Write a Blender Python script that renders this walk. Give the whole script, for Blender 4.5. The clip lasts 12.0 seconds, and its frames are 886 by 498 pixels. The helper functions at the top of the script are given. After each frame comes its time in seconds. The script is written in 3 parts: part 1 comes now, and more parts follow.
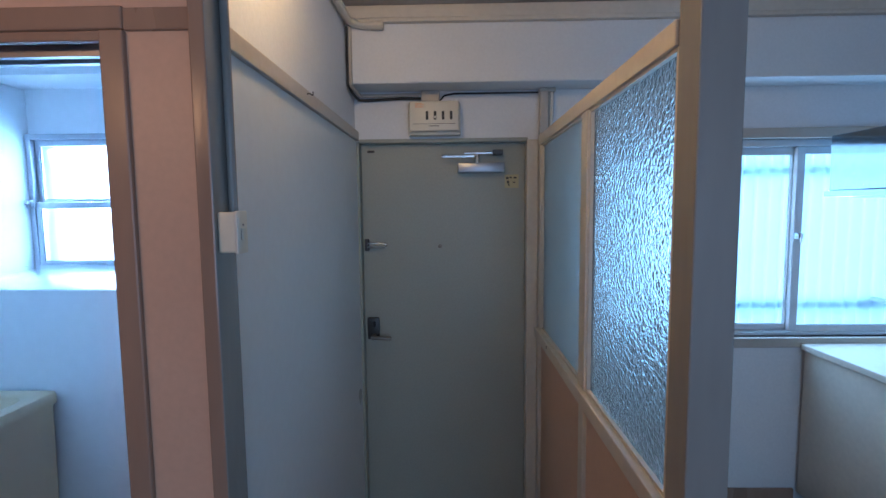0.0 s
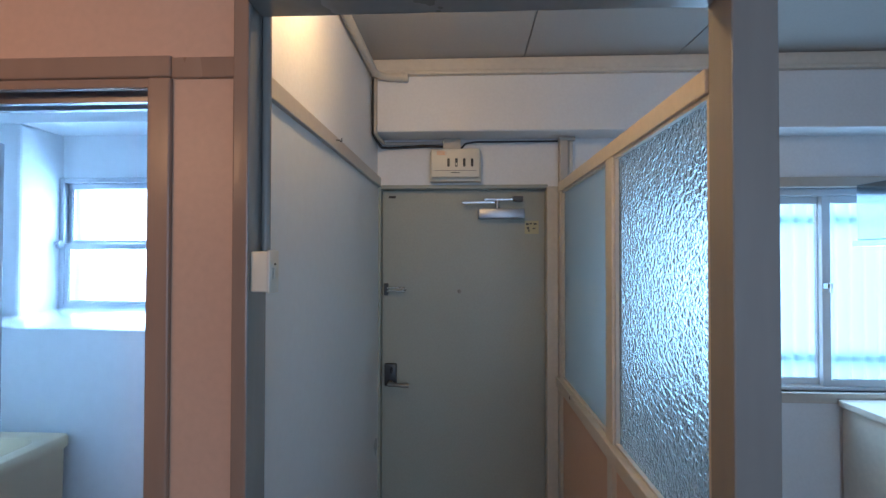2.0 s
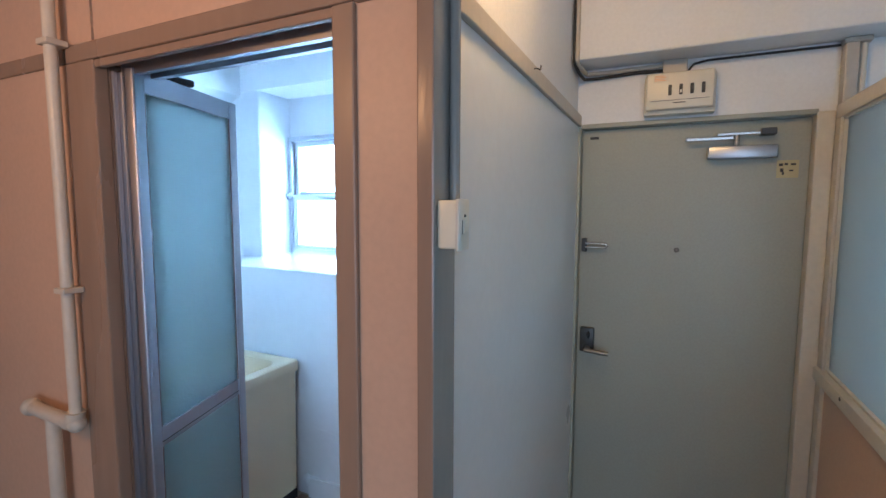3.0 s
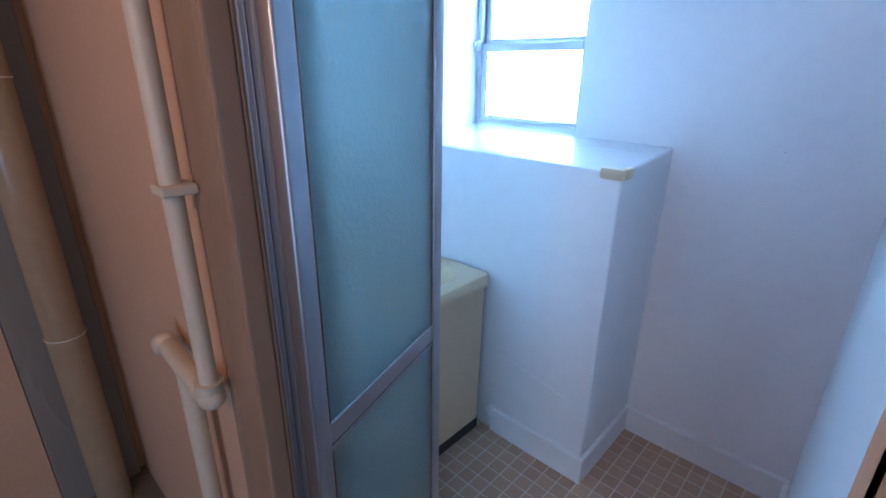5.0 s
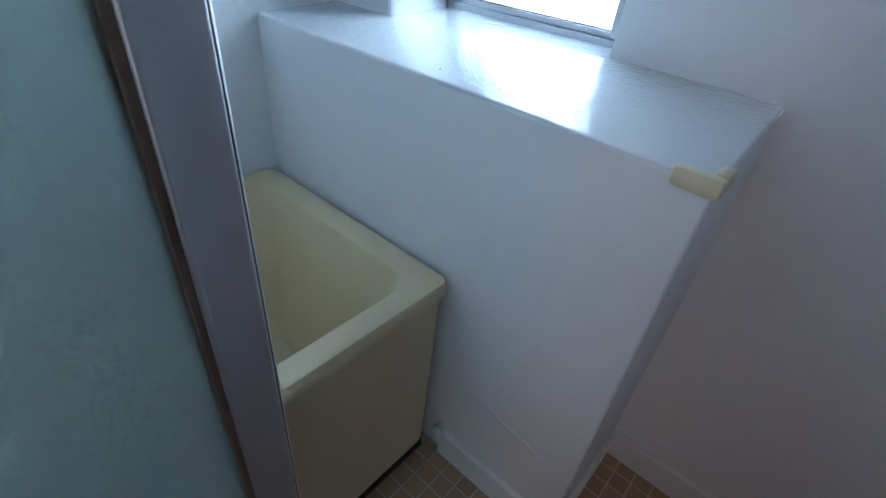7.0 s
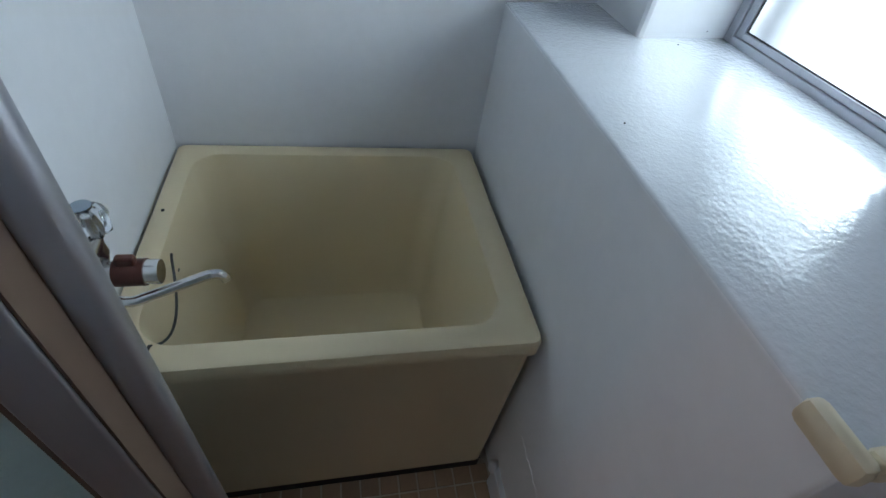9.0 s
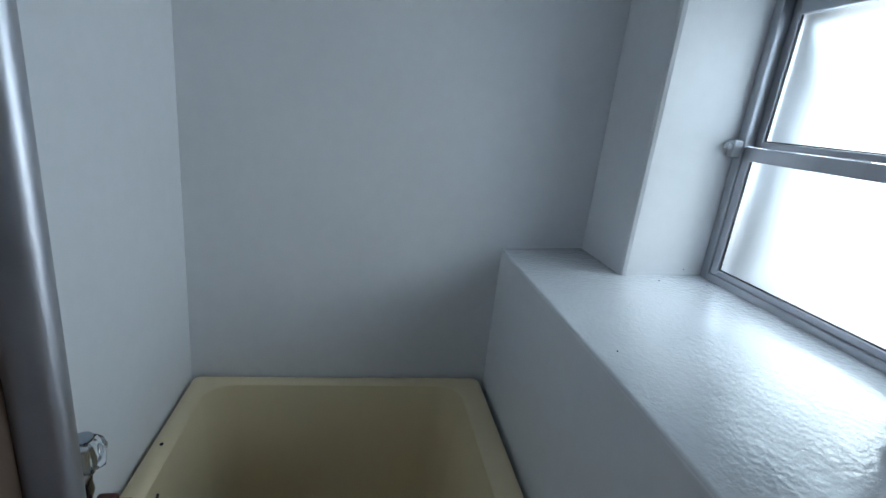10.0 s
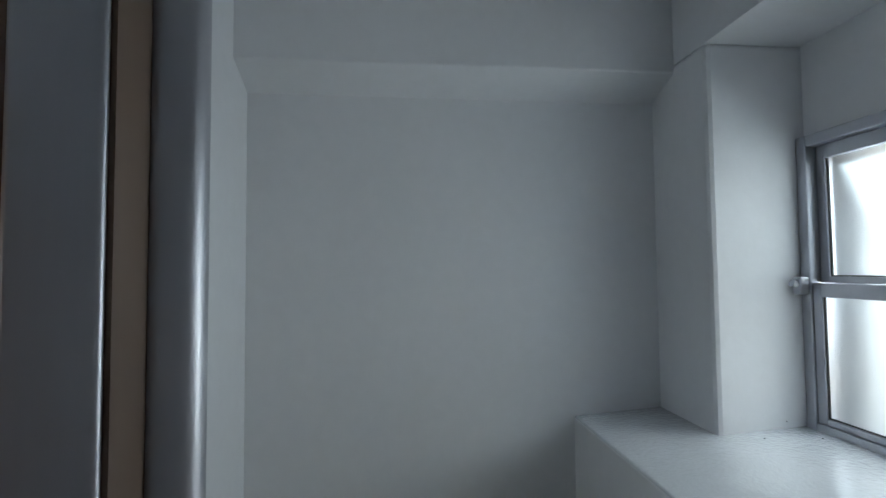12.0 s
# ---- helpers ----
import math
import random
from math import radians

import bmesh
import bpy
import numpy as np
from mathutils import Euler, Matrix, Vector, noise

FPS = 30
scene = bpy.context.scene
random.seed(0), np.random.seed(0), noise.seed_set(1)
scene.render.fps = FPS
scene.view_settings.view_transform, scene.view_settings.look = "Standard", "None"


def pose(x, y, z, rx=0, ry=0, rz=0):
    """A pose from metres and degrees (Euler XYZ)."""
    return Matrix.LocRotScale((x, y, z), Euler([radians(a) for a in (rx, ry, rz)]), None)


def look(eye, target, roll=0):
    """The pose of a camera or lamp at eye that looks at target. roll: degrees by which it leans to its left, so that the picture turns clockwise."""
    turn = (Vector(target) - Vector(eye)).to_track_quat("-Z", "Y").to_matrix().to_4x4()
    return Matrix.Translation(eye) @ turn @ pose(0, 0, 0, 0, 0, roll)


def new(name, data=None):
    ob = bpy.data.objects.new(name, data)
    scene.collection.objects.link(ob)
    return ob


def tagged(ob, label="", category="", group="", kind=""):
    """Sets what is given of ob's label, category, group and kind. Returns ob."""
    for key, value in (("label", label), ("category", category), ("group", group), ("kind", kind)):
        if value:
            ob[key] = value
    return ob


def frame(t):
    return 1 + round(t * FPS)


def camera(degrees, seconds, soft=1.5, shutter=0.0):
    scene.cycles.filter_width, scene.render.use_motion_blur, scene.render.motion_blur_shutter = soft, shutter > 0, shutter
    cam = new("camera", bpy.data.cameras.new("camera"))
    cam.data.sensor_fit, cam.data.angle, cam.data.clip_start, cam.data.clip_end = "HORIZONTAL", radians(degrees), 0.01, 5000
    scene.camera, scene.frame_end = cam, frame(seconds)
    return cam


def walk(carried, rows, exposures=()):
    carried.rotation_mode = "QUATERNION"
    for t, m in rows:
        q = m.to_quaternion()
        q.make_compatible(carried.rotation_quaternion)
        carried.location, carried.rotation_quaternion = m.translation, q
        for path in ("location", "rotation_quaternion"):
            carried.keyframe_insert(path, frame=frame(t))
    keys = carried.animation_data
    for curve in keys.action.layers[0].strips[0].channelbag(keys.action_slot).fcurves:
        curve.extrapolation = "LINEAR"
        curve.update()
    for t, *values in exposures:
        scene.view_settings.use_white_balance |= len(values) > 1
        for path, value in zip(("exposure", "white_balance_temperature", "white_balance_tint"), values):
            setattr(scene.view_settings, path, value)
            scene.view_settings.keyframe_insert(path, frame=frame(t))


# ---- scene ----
cam = camera(86.7, 12.0)
PATH = [
    (0, (0.318, 0.142, 1.388), (0.276, 2.135, 1.217), -0.6),
    (0.5, (0.315, 0.126, 1.39), (0.256, 2.125, 1.344), -0.4),
    (1, (0.316, 0.124, 1.388), (0.246, 2.123, 1.415), -0.2),
    (1.5, (0.316, 0.13, 1.385), (0.243, 2.128, 1.439), -0.1),
    (2, (0.285, 0.147, 1.379), (0.191, 2.144, 1.408), 0.1),
    (2.5, (0.215, 0.193, 1.376), (-0.148, 2.159, 1.313), -0.1),
    (3, (0.214, 0.326, 1.377), (-0.635, 2.127, 1.197), 0.2),
    (3.5, (0.199, 0.472, 1.389), (-1.038, 2.017, 1.102), 0.7),
    (3.7, (0.145, 0.514, 1.385), (-1.171, 1.983, 1.054), 0.4),
    (5.3, (-0.47, 0.842, 1.318), (-1.713, 2.189, 0.518), -0.0),
    (5.5, (-0.507, 0.924, 1.332), (-1.724, 2.255, 0.467), -0.8),
    (6, (-0.605, 1.055, 1.328), (-1.644, 2.45, 0.342), -1.3),
    (6.5, (-0.717, 1.174, 1.333), (-1.677, 2.557, 0.254), 1.1),
    (7, (-0.813, 1.305, 1.344), (-1.803, 2.583, 0.167), 6.5),
    (7.2, (-0.827, 1.372, 1.352), (-1.891, 2.562, 0.146), 8.0),
    (8.8, (-0.814, 1.565, 1.449), (-2.163, 2.035, 0.049), 10.1),
    (9, (-0.806, 1.565, 1.432), (-2.179, 1.991, 0.058), 10.3),
    (9.5, (-0.805, 1.573, 1.446), (-2.378, 1.936, 0.266), 8.3),
    (10, (-0.770, 1.581, 1.453), (-2.649, 1.932, 0.879), 6.3),
    (10.5, (-0.754, 1.576, 1.498), (-2.721, 1.931, 1.436), 2.5),
    (11, (-0.758, 1.562, 1.497), (-2.728, 1.903, 1.547), 0.5),
    (11.5, (-0.767, 1.55, 1.484), (-2.738, 1.875, 1.581), -0.2),
    (12, (-0.789, 1.509, 1.476), (-2.777, 1.717, 1.564), -0.5),
]
EXPOSURE = [
    (0.0, -0.4, 4700, 9), (1.0, -0.4, 4850, 8), (2.0, -0.2, 5050, 8), (2.7, 0.0, 5250, 8), (3.5, 0.65, 5500, 9),
    (5.3, -0.1, 5000, 10), (6.0, -0.42, 5350, 10), (7.0, -1.0, 6400, 11), (9.0, -1.4, 7600, 17), (10.0, -1.95, 7600, 16), (10.6, -2.7, 7900, 16), (11.5, -2.6, 8100, 16), (12.0, -2.3, 8500, 17)]
walk(cam, [(t, look(eye, target, roll)) for t, eye, target, roll in PATH], EXPOSURE)

# ---- light ----
world = bpy.data.worlds.new("world")
scene.world = world
world.use_nodes = True
wn = world.node_tree
sky = wn.nodes.new("ShaderNodeTexSky")
sky.sky_type, sky.sun_disc = "NISHITA", False
sky.sun_elevation, sky.sun_rotation = radians(48), radians(200)
wn.nodes["Background"].inputs[1].default_value = 0.05
wn.links.new(sky.outputs[0], wn.nodes["Background"].inputs[0])


def lamp(name, kind, m, power, colour, size=(0.1, 0.1), label=""):
    d = bpy.data.lights.new(name, kind)
    d.energy, d.color = power, colour
    if kind == "AREA":
        d.shape, d.size, d.size_y = "RECTANGLE", size[0], size[1]
    elif kind == "SUN":
        d.angle = size[0]
    else:
        d.shadow_soft_size = size[0]
    ob = new(name, d)
    ob.matrix_world = m
    return ob


DAY = (0.46, 0.73, 1.0)
lamp("sun", "SUN", look((0, 0, 8), (1.2, 3.0, 0)), 0.6, (1.0, 0.93, 0.84), (0.3,))
lamp("bath_window_sky", "AREA", pose(-1.48, 2.64, 1.49, -58, 0, 0), 20, DAY, (0.50, 0.50))
lamp("kitchen_window_sky", "AREA", pose(1.86, 2.282, 1.23, -90, 0, 0), 12, (0.58, 0.81, 1.0), (1.26, 0.84))
lamp("balcony_window_sky", "AREA", pose(1.2, -2.66, 1.2, 90, 0, 0), 33, (0.74, 0.87, 1.0), (2.0, 1.7))
lamp("hall_bulb", "POINT", pose(0.05, 1.16, 2.08), 10.5, (1.0, 0.55, 0.19), (0.04,))
lamp("room_bulb", "POINT", pose(-0.68, 0.08, 1.74), 13.5, (1.0, 0.46, 0.17), (0.06,))


# ---- materials ----
def mat(name, base, rough=0.6, metal=0.0, vary=0.12, grain=60.0, bump=0.1, blotch=3.0, coat=0.0, stretch=(1, 1, 1), spot=None, island=False):
    m = bpy.data.materials.new(name)
    m.use_nodes = True
    n, l = m.node_tree.nodes, m.node_tree.links
    b = n["Principled BSDF"]
    co = n.new("ShaderNodeNewGeometry")
    mp = n.new("ShaderNodeMapping")
    mp.inputs["Scale"].default_value = stretch
    l.new(co.outputs["Position"], mp.inputs["Vector"])
    big, fine = n.new("ShaderNodeTexNoise"), n.new("ShaderNodeTexNoise")
    big.inputs["Scale"].default_value, big.inputs["Detail"].default_value = blotch, 5
    fine.inputs["Scale"].default_value, fine.inputs["Detail"].default_value = grain, 3
    for t in (big, fine):
        l.new(mp.outputs[0], t.inputs["Vector"])
    add = n.new("ShaderNodeMath")
    add.operation = "ADD"
    l.new(big.outputs[0], add.inputs[0])
    l.new(fine.outputs[0], add.inputs[1])
    ramp = n.new("ShaderNodeMapRange")
    ramp.inputs[1].default_value, ramp.inputs[2].default_value = 0.6, 1.4
    ramp.inputs[3].default_value, ramp.inputs[4].default_value = 1 - vary, 1 + vary * 0.5
    l.new(add.outputs[0], ramp.inputs[0])
    mul = n.new("ShaderNodeMix")
    mul.data_type, mul.blend_type = "RGBA", "MULTIPLY"
    mul.inputs[0].default_value = 1
    mul.inputs[6].default_value = (*base, 1)
    l.new(ramp.outputs[0], mul.inputs[7])
    out = mul.outputs[2]
    if spot:
        sp = n.new("ShaderNodeTexNoise")
        sp.inputs["Scale"].default_value, sp.inputs["Detail"].default_value = spot[1], 6
        l.new(mp.outputs[0], sp.inputs["Vector"])
        sr = n.new("ShaderNodeMapRange")
        sr.inputs[1].default_value, sr.inputs[2].default_value = spot[2], spot[2] + 0.12
        l.new(sp.outputs[0], sr.inputs[0])
        mx = n.new("ShaderNodeMix")
        mx.data_type = "RGBA"
        l.new(sr.outputs[0], mx.inputs[0])
        l.new(out, mx.inputs[6])
        mx.inputs[7].default_value = (*spot[0], 1)
        out = mx.outputs[2]
    if island:
        oi = n.new("ShaderNodeObjectInfo")
        orr = n.new("ShaderNodeMapRange")
        orr.inputs[3].default_value, orr.inputs[4].default_value = 0.9, 1.08
        l.new(oi.outputs["Random"], orr.inputs[0])
        m2 = n.new("ShaderNodeMix")
        m2.data_type, m2.blend_type = "RGBA", "MULTIPLY"
        m2.inputs[0].default_value = 1
        l.new(out, m2.inputs[6])
        l.new(orr.outputs[0], m2.inputs[7])
        out = m2.outputs[2]
    l.new(out, b.inputs["Base Color"])
    rr = n.new("ShaderNodeMapRange")
    rr.inputs[1].default_value, rr.inputs[2].default_value = 0.3, 0.7
    rr.inputs[3].default_value, rr.inputs[4].default_value = max(0.02, rough - 0.08), min(1, rough + 0.08)
    l.new(big.outputs[0], rr.inputs[0])
    l.new(rr.outputs[0], b.inputs["Roughness"])
    b.inputs["Metallic"].default_value = metal
    b.inputs["Coat Weight"].default_value = coat
    b.inputs["Coat Roughness"].default_value = 0.03
    if bump:
        bp = n.new("ShaderNodeBump")
        bp.inputs["Strength"].default_value, bp.inputs["Distance"].default_value = bump, 0.004
        l.new(add.outputs[0], bp.inputs["Height"])
        l.new(bp.outputs[0], b.inputs["Normal"])
        l.new(bp.outputs[0], b.inputs["Coat Normal"])
    return m


def glass(name, tint, rough, scale, bump, cells=False, dist=0.003, milk=0.0):
    m = bpy.data.materials.new(name)
    m.use_nodes = True
    n, l = m.node_tree.nodes, m.node_tree.links
    b = n["Principled BSDF"]
    b.inputs["Base Color"].default_value = (*tint, 1)
    b.inputs["Roughness"].default_value = rough
    b.inputs["Transmission Weight"].default_value = 1
    b.inputs["IOR"].default_value = 1.3
    co = n.new("ShaderNodeNewGeometry")
    t = n.new("ShaderNodeTexVoronoi" if cells else "ShaderNodeTexNoise")
    t.inputs["Scale"].default_value = scale
    l.new(co.outputs["Position"], t.inputs["Vector"])
    height = t.outputs[0]
    if cells:
        t.feature = "DISTANCE_TO_EDGE"
        dome = n.new("ShaderNodeMapRange")
        dome.interpolation_type = "SMOOTHSTEP"
        dome.inputs[1].default_value, dome.inputs[2].default_value = 0.0, 0.3
        l.new(height, dome.inputs[0])
        height = dome.outputs[0]
    bp = n.new("ShaderNodeBump")
    bp.inputs["Strength"].default_value, bp.inputs["Distance"].default_value = bump, dist
    l.new(height, bp.inputs["Height"])
    l.new(bp.outputs[0], b.inputs["Normal"])
    if milk:
        tr, mx = n.new("ShaderNodeBsdfTranslucent"), n.new("ShaderNodeMixShader")
        tr.inputs[0].default_value = (*tint, 1)
        mx.inputs[0].default_value = milk
        l.new(b.outputs[0], mx.inputs[1])
        l.new(tr.outputs[0], mx.inputs[2])
        l.new(mx.outputs[0], n["Material Output"].inputs[0])
    return m


WHITE = mat("white_wall_paint", (0.72, 0.73, 0.74), 0.6, vary=0.07, grain=90, bump=0.12, blotch=2)
BATH = mat("bath_plaster_paint", (0.80, 0.815, 0.84), 0.45, vary=0.035, grain=30, bump=0.13, blotch=4)
LEDGE = mat("glossy_ledge_paint", (0.74, 0.765, 0.80), 0.07, vary=0.03, grain=105, bump=0.26, blotch=24, coat=1.0)
PINK = mat("salmon_wall_paint", (0.60, 0.41, 0.29), 0.55, vary=0.08, grain=70, bump=0.08)
TRIM = mat("grey_brown_trim_paint", (0.31, 0.215, 0.155), 0.28, vary=0.12, grain=40, bump=0.12, stretch=(1, 1, 0.15))
GREYTRIM = mat("grey_trim_paint", (0.27, 0.265, 0.25), 0.3, vary=0.1, grain=40, bump=0.1, stretch=(1, 1, 0.15))
RAIL = mat("beige_rail_paint", (0.46, 0.42, 0.36), 0.38, vary=0.1, grain=40, bump=0.1)
PIPE = mat("brown_beige_pipe_paint", (0.36, 0.28, 0.19), 0.13, vary=0.12, grain=30, bump=0.06)
CREAM = mat("cream_paint", (0.62, 0.57, 0.48), 0.4, vary=0.1, grain=50, bump=0.1)
STEEL = mat("painted_steel_door", (0.345, 0.355, 0.30), 0.42, vary=0.1, grain=120, bump=0.04, blotch=1.5)
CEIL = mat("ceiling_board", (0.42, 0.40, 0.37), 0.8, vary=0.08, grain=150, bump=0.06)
ALU = mat("anodised_aluminium", (0.46, 0.47, 0.51), 0.40, 1.0, vary=0.03, grain=200, bump=0, stretch=(1, 1, 0.05))
# kitchen window aluminium, made pale and non-metal to hold the glare of its backlight
SASH = mat("aluminium_sash_with_glare", (0.62, 0.65, 0.68), 0.4, vary=0.04, grain=120, bump=0.0)
CHROME = mat("worn_chrome", (0.70, 0.70, 0.70), 0.18, 1.0, vary=0.1, grain=80, bump=0.02)
DARKMETAL = mat("dark_bronze_metal", (0.055, 0.055, 0.055), 0.38, 0.3, vary=0.15)
BRONZE = mat("worn_grey_metal", (0.26, 0.24, 0.21), 0.42, 0.8, vary=0.1, bump=0)
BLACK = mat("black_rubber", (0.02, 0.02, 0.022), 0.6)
TUB = mat("ivory_enamel", (0.74, 0.605, 0.40), 0.34, vary=0.03, grain=5, bump=0, blotch=1.5)
GUARD = mat("tan_rubber", (0.70, 0.60, 0.43), 0.45, vary=0.05, bump=0.02)
IVORY = mat("ivory_plastic", (0.74, 0.70, 0.55), 0.35, vary=0.05, bump=0.02)
PLASTIC = mat("white_plastic", (0.64, 0.60, 0.50), 0.35, vary=0.04, bump=0.0)
TILE = mat("tan_mosaic_tile", (0.44, 0.29, 0.19), 0.35, vary=0.10, grain=90, bump=0.08, island=True)
GROUT = mat("pale_grout", (0.62, 0.54, 0.44), 0.85, vary=0.2, grain=120)
FLOOR = mat("grey_brown_floor_sheet", (0.20, 0.18, 0.16), 0.45, vary=0.15, grain=60, stretch=(1, 0.1, 1))
CONC = mat("concrete", (0.34, 0.33, 0.31), 0.8, vary=0.2)
# brown of the gaskets; on the leaf end it stands for a warm reflection
STRIP = mat("brown_gasket_and_reflection", (0.15, 0.095, 0.07), 0.4, 0.2, vary=0.04, bump=0)
BROWNPL = mat("brown_plastic", (0.10, 0.025, 0.018), 0.3, vary=0.05, bump=0)
INK = mat("dark_ink", (0.03, 0.03, 0.03), 0.5, bump=0, vary=0.02)
YELLOW = mat("yellow_label", (0.48, 0.43, 0.24), 0.5, bump=0, vary=0.05)
ORANGE = mat("orange_label", (0.70, 0.30, 0.10), 0.5, bump=0, vary=0.05)
PANEL = mat("white_board", (0.66, 0.69, 0.70), 0.34, vary=0.05, grain=40, bump=0.04, blotch=1.2)
HOOD = mat("grey_enamel_steel", (0.30, 0.35, 0.40), 0.14, 1.0, vary=0.08, bump=0.02)
FROST = glass("frosted_glass", (0.93, 0.96, 0.96), 0.45, 420, 0.25)
DOORGLASS = glass("frosted_door_glass", (0.64, 0.715, 0.71), 0.55, 110, 0.5, milk=0.10)
HAMMER = glass("hammered_glass", (0.70, 0.77, 0.77), 0.22, 66, 0.45, True, 0.003, milk=0.08)
OBSCURE = glass("fine_obscure_glass", (0.70, 0.75, 0.72), 0.42, 160, 0.25, True, 0.001, milk=0.06)
CLEAR = glass("clear_acrylic", (0.9, 0.93, 0.95), 0.05, 60, 0.0)
SCREEN = mat("white_corrugated_plastic", (0.80, 0.84, 0.86), 0.4, vary=0.06)


# ---- building helpers ----
def box(bm, x0, x1, y0, y1, z0, z1, bev=0.0, seg=2):
    r = bmesh.ops.create_cube(bm, size=1)
    vs = r["verts"]
    for v in vs:
        v.co = Vector(((x0 + x1) / 2 + v.co.x * (x1 - x0), (y0 + y1) / 2 + v.co.y * (y1 - y0), (z0 + z1) / 2 + v.co.z * (z1 - z0)))
    if bev:
        es = list({e for v in vs for e in v.link_edges})
        bmesh.ops.bevel(bm, geom=es, offset=bev, segments=seg, affect="EDGES", profile=0.5)
    return bm


def cyl(bm, p, q, r, seg=20, r2=None):
    p, q = Vector(p), Vector(q)
    d = q - p
    m = Matrix.Translation((p + q) / 2) @ d.to_track_quat("Z", "Y").to_matrix().to_4x4()
    bmesh.ops.create_cone(bm, cap_ends=True, segments=seg, radius1=r, radius2=r if r2 is None else r2, depth=d.length, matrix=m)
    return bm


def ball(bm, c, r, scale=(1, 1, 1), seg=16):
    bmesh.ops.create_uvsphere(bm, u_segments=seg, v_segments=seg // 2 + 2, radius=r, matrix=Matrix.Translation(c) @ Matrix.Diagonal((*scale, 1)))
    return bm


def tube(bm, pts, r, seg=12):
    """A round bar along smooth points."""
    pts = [Vector(p) for p in pts]
    rings = []
    up = Vector((0.137, 0.211, 0.97))
    for i, p in enumerate(pts):
        d = (pts[min(i + 1, len(pts) - 1)] - pts[max(i - 1, 0)]).normalized()
        a = d.cross(up).normalized()
        b = d.cross(a)
        rings.append([bm.verts.new(p + r * (math.cos(k * 2 * math.pi / seg) * a + math.sin(k * 2 * math.pi / seg) * b)) for k in range(seg)])
    for s, t in zip(rings, rings[1:]):
        for k in range(seg):
            bm.faces.new((s[k], s[(k + 1) % seg], t[(k + 1) % seg], t[k]))
    bm.faces.new(rings[0][::-1])
    bm.faces.new(rings[-1])
    return bm


def bend(a, b, c, n=6):
    """Points of a soft turn at b, from a to c."""
    a, b, c = Vector(a), Vector(b), Vector(c)
    return [(1 - t) ** 2 * a + 2 * t * (1 - t) * b + t * t * c for t in (i / n for i in range(n + 1))]


def loft(loops, cap_first=False, cap_last=True):
    bm = bmesh.new()
    rings = [[bm.verts.new(p) for p in lp] for lp in loops]
    k = len(rings[0])
    for a, b in zip(rings, rings[1:]):
        for i in range(k):
            bm.faces.new((a[i], a[(i + 1) % k], b[(i + 1) % k], b[i]))
    if cap_last:
        bm.faces.new(rings[-1])
    if cap_first:
        bm.faces.new(rings[0][::-1])
    return bm


def part(name, bm, material, parent=None, label="", smooth=False):
    me = bpy.data.meshes.new(name)
    bmesh.ops.recalc_face_normals(bm, faces=bm.faces)
    if smooth:
        for f in bm.faces:
            f.smooth = len(f.verts) < 8 or smooth == "all"
        for e in bm.edges:
            if len(e.link_faces) == 2 and e.calc_face_angle(0) > 0.7:
                e.smooth = False
    bm.to_mesh(me)
    bm.free()
    me.materials.append(material)
    ob = new(name, me)
    if parent:
        ob.parent = parent
    if label:
        ob["label"] = label
    return ob


def B(*a, **k):
    return box(bmesh.new(), *a, **k)


def boxes(rows, bev=0.0):
    bm = bmesh.new()
    for r in rows:
        box(bm, *r, bev=bev)
    return bm


def holder(name, label, category, group="", at=(0, 0, 0), kind=""):
    return tagged(new(name), label, category, group, kind)


def struct(name, bm, material, label, category, smooth=False):
    return tagged(part(name, bm, material, smooth=smooth), label, category, kind="structure")


# ---- structure ----
CZ = 2.205
GZ = -0.12
struct("floor", boxes([(-2.2, 2.7, -2.8, 1.06, -0.2, 0), (0.745, 2.7, 1.06, 2.45, -0.2, 0)]), FLOOR, "grey-brown sheet floor of the dining kitchen", "floor")
struct("floor_entrance", B(-0.32, 0.745, 1.06, 2.46, -0.3, GZ), CONC, "bare concrete floor of the entrance", "floor")
struct("step_entrance", B(-0.115, 0.70, 1.03, 1.059, GZ, -0.003, bev=0.004), TRIM, "brown wooden step edge of the entrance", "step")
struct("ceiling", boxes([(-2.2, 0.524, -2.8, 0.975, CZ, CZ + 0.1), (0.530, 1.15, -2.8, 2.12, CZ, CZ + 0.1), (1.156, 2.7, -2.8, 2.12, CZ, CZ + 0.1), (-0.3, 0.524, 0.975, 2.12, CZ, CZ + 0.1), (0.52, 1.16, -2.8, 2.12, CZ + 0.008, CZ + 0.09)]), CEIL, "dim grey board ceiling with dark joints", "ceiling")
# north wall with the entrance door and the kitchen window
struct("wall_north", boxes([(-0.337, -0.105, 2.27, 2.5, GZ, CZ), (0.655, 1.21, 2.27, 2.5, GZ, CZ), (2.50, 2.7, 2.27, 2.5, 0, CZ), (-0.105, 0.655, 2.27, 2.5, 1.69, CZ), (1.21, 2.50, 2.27, 2.5, 0, 0.79), (1.21, 2.50, 2.27, 2.5, 1.68, CZ)]), WHITE, "white painted wall with entrance door and window", "wall")
struct("beam_north", B(-0.117, 2.52, 2.12, 2.272, 1.905, CZ, bev=0.006), WHITE, "white painted concrete beam above the door", "beam")
struct("wall_hall", boxes([(-0.337, -0.115, 1.14, 2.27, GZ, CZ), (-0.268, -0.115, 0.985, 1.14, GZ, CZ)]), WHITE, "white painted wall of the entrance hall", "wall")
struct("wall_east", B(2.52, 2.7, -2.8, 2.27, 0, CZ), WHITE, "white painted kitchen wall", "wall")
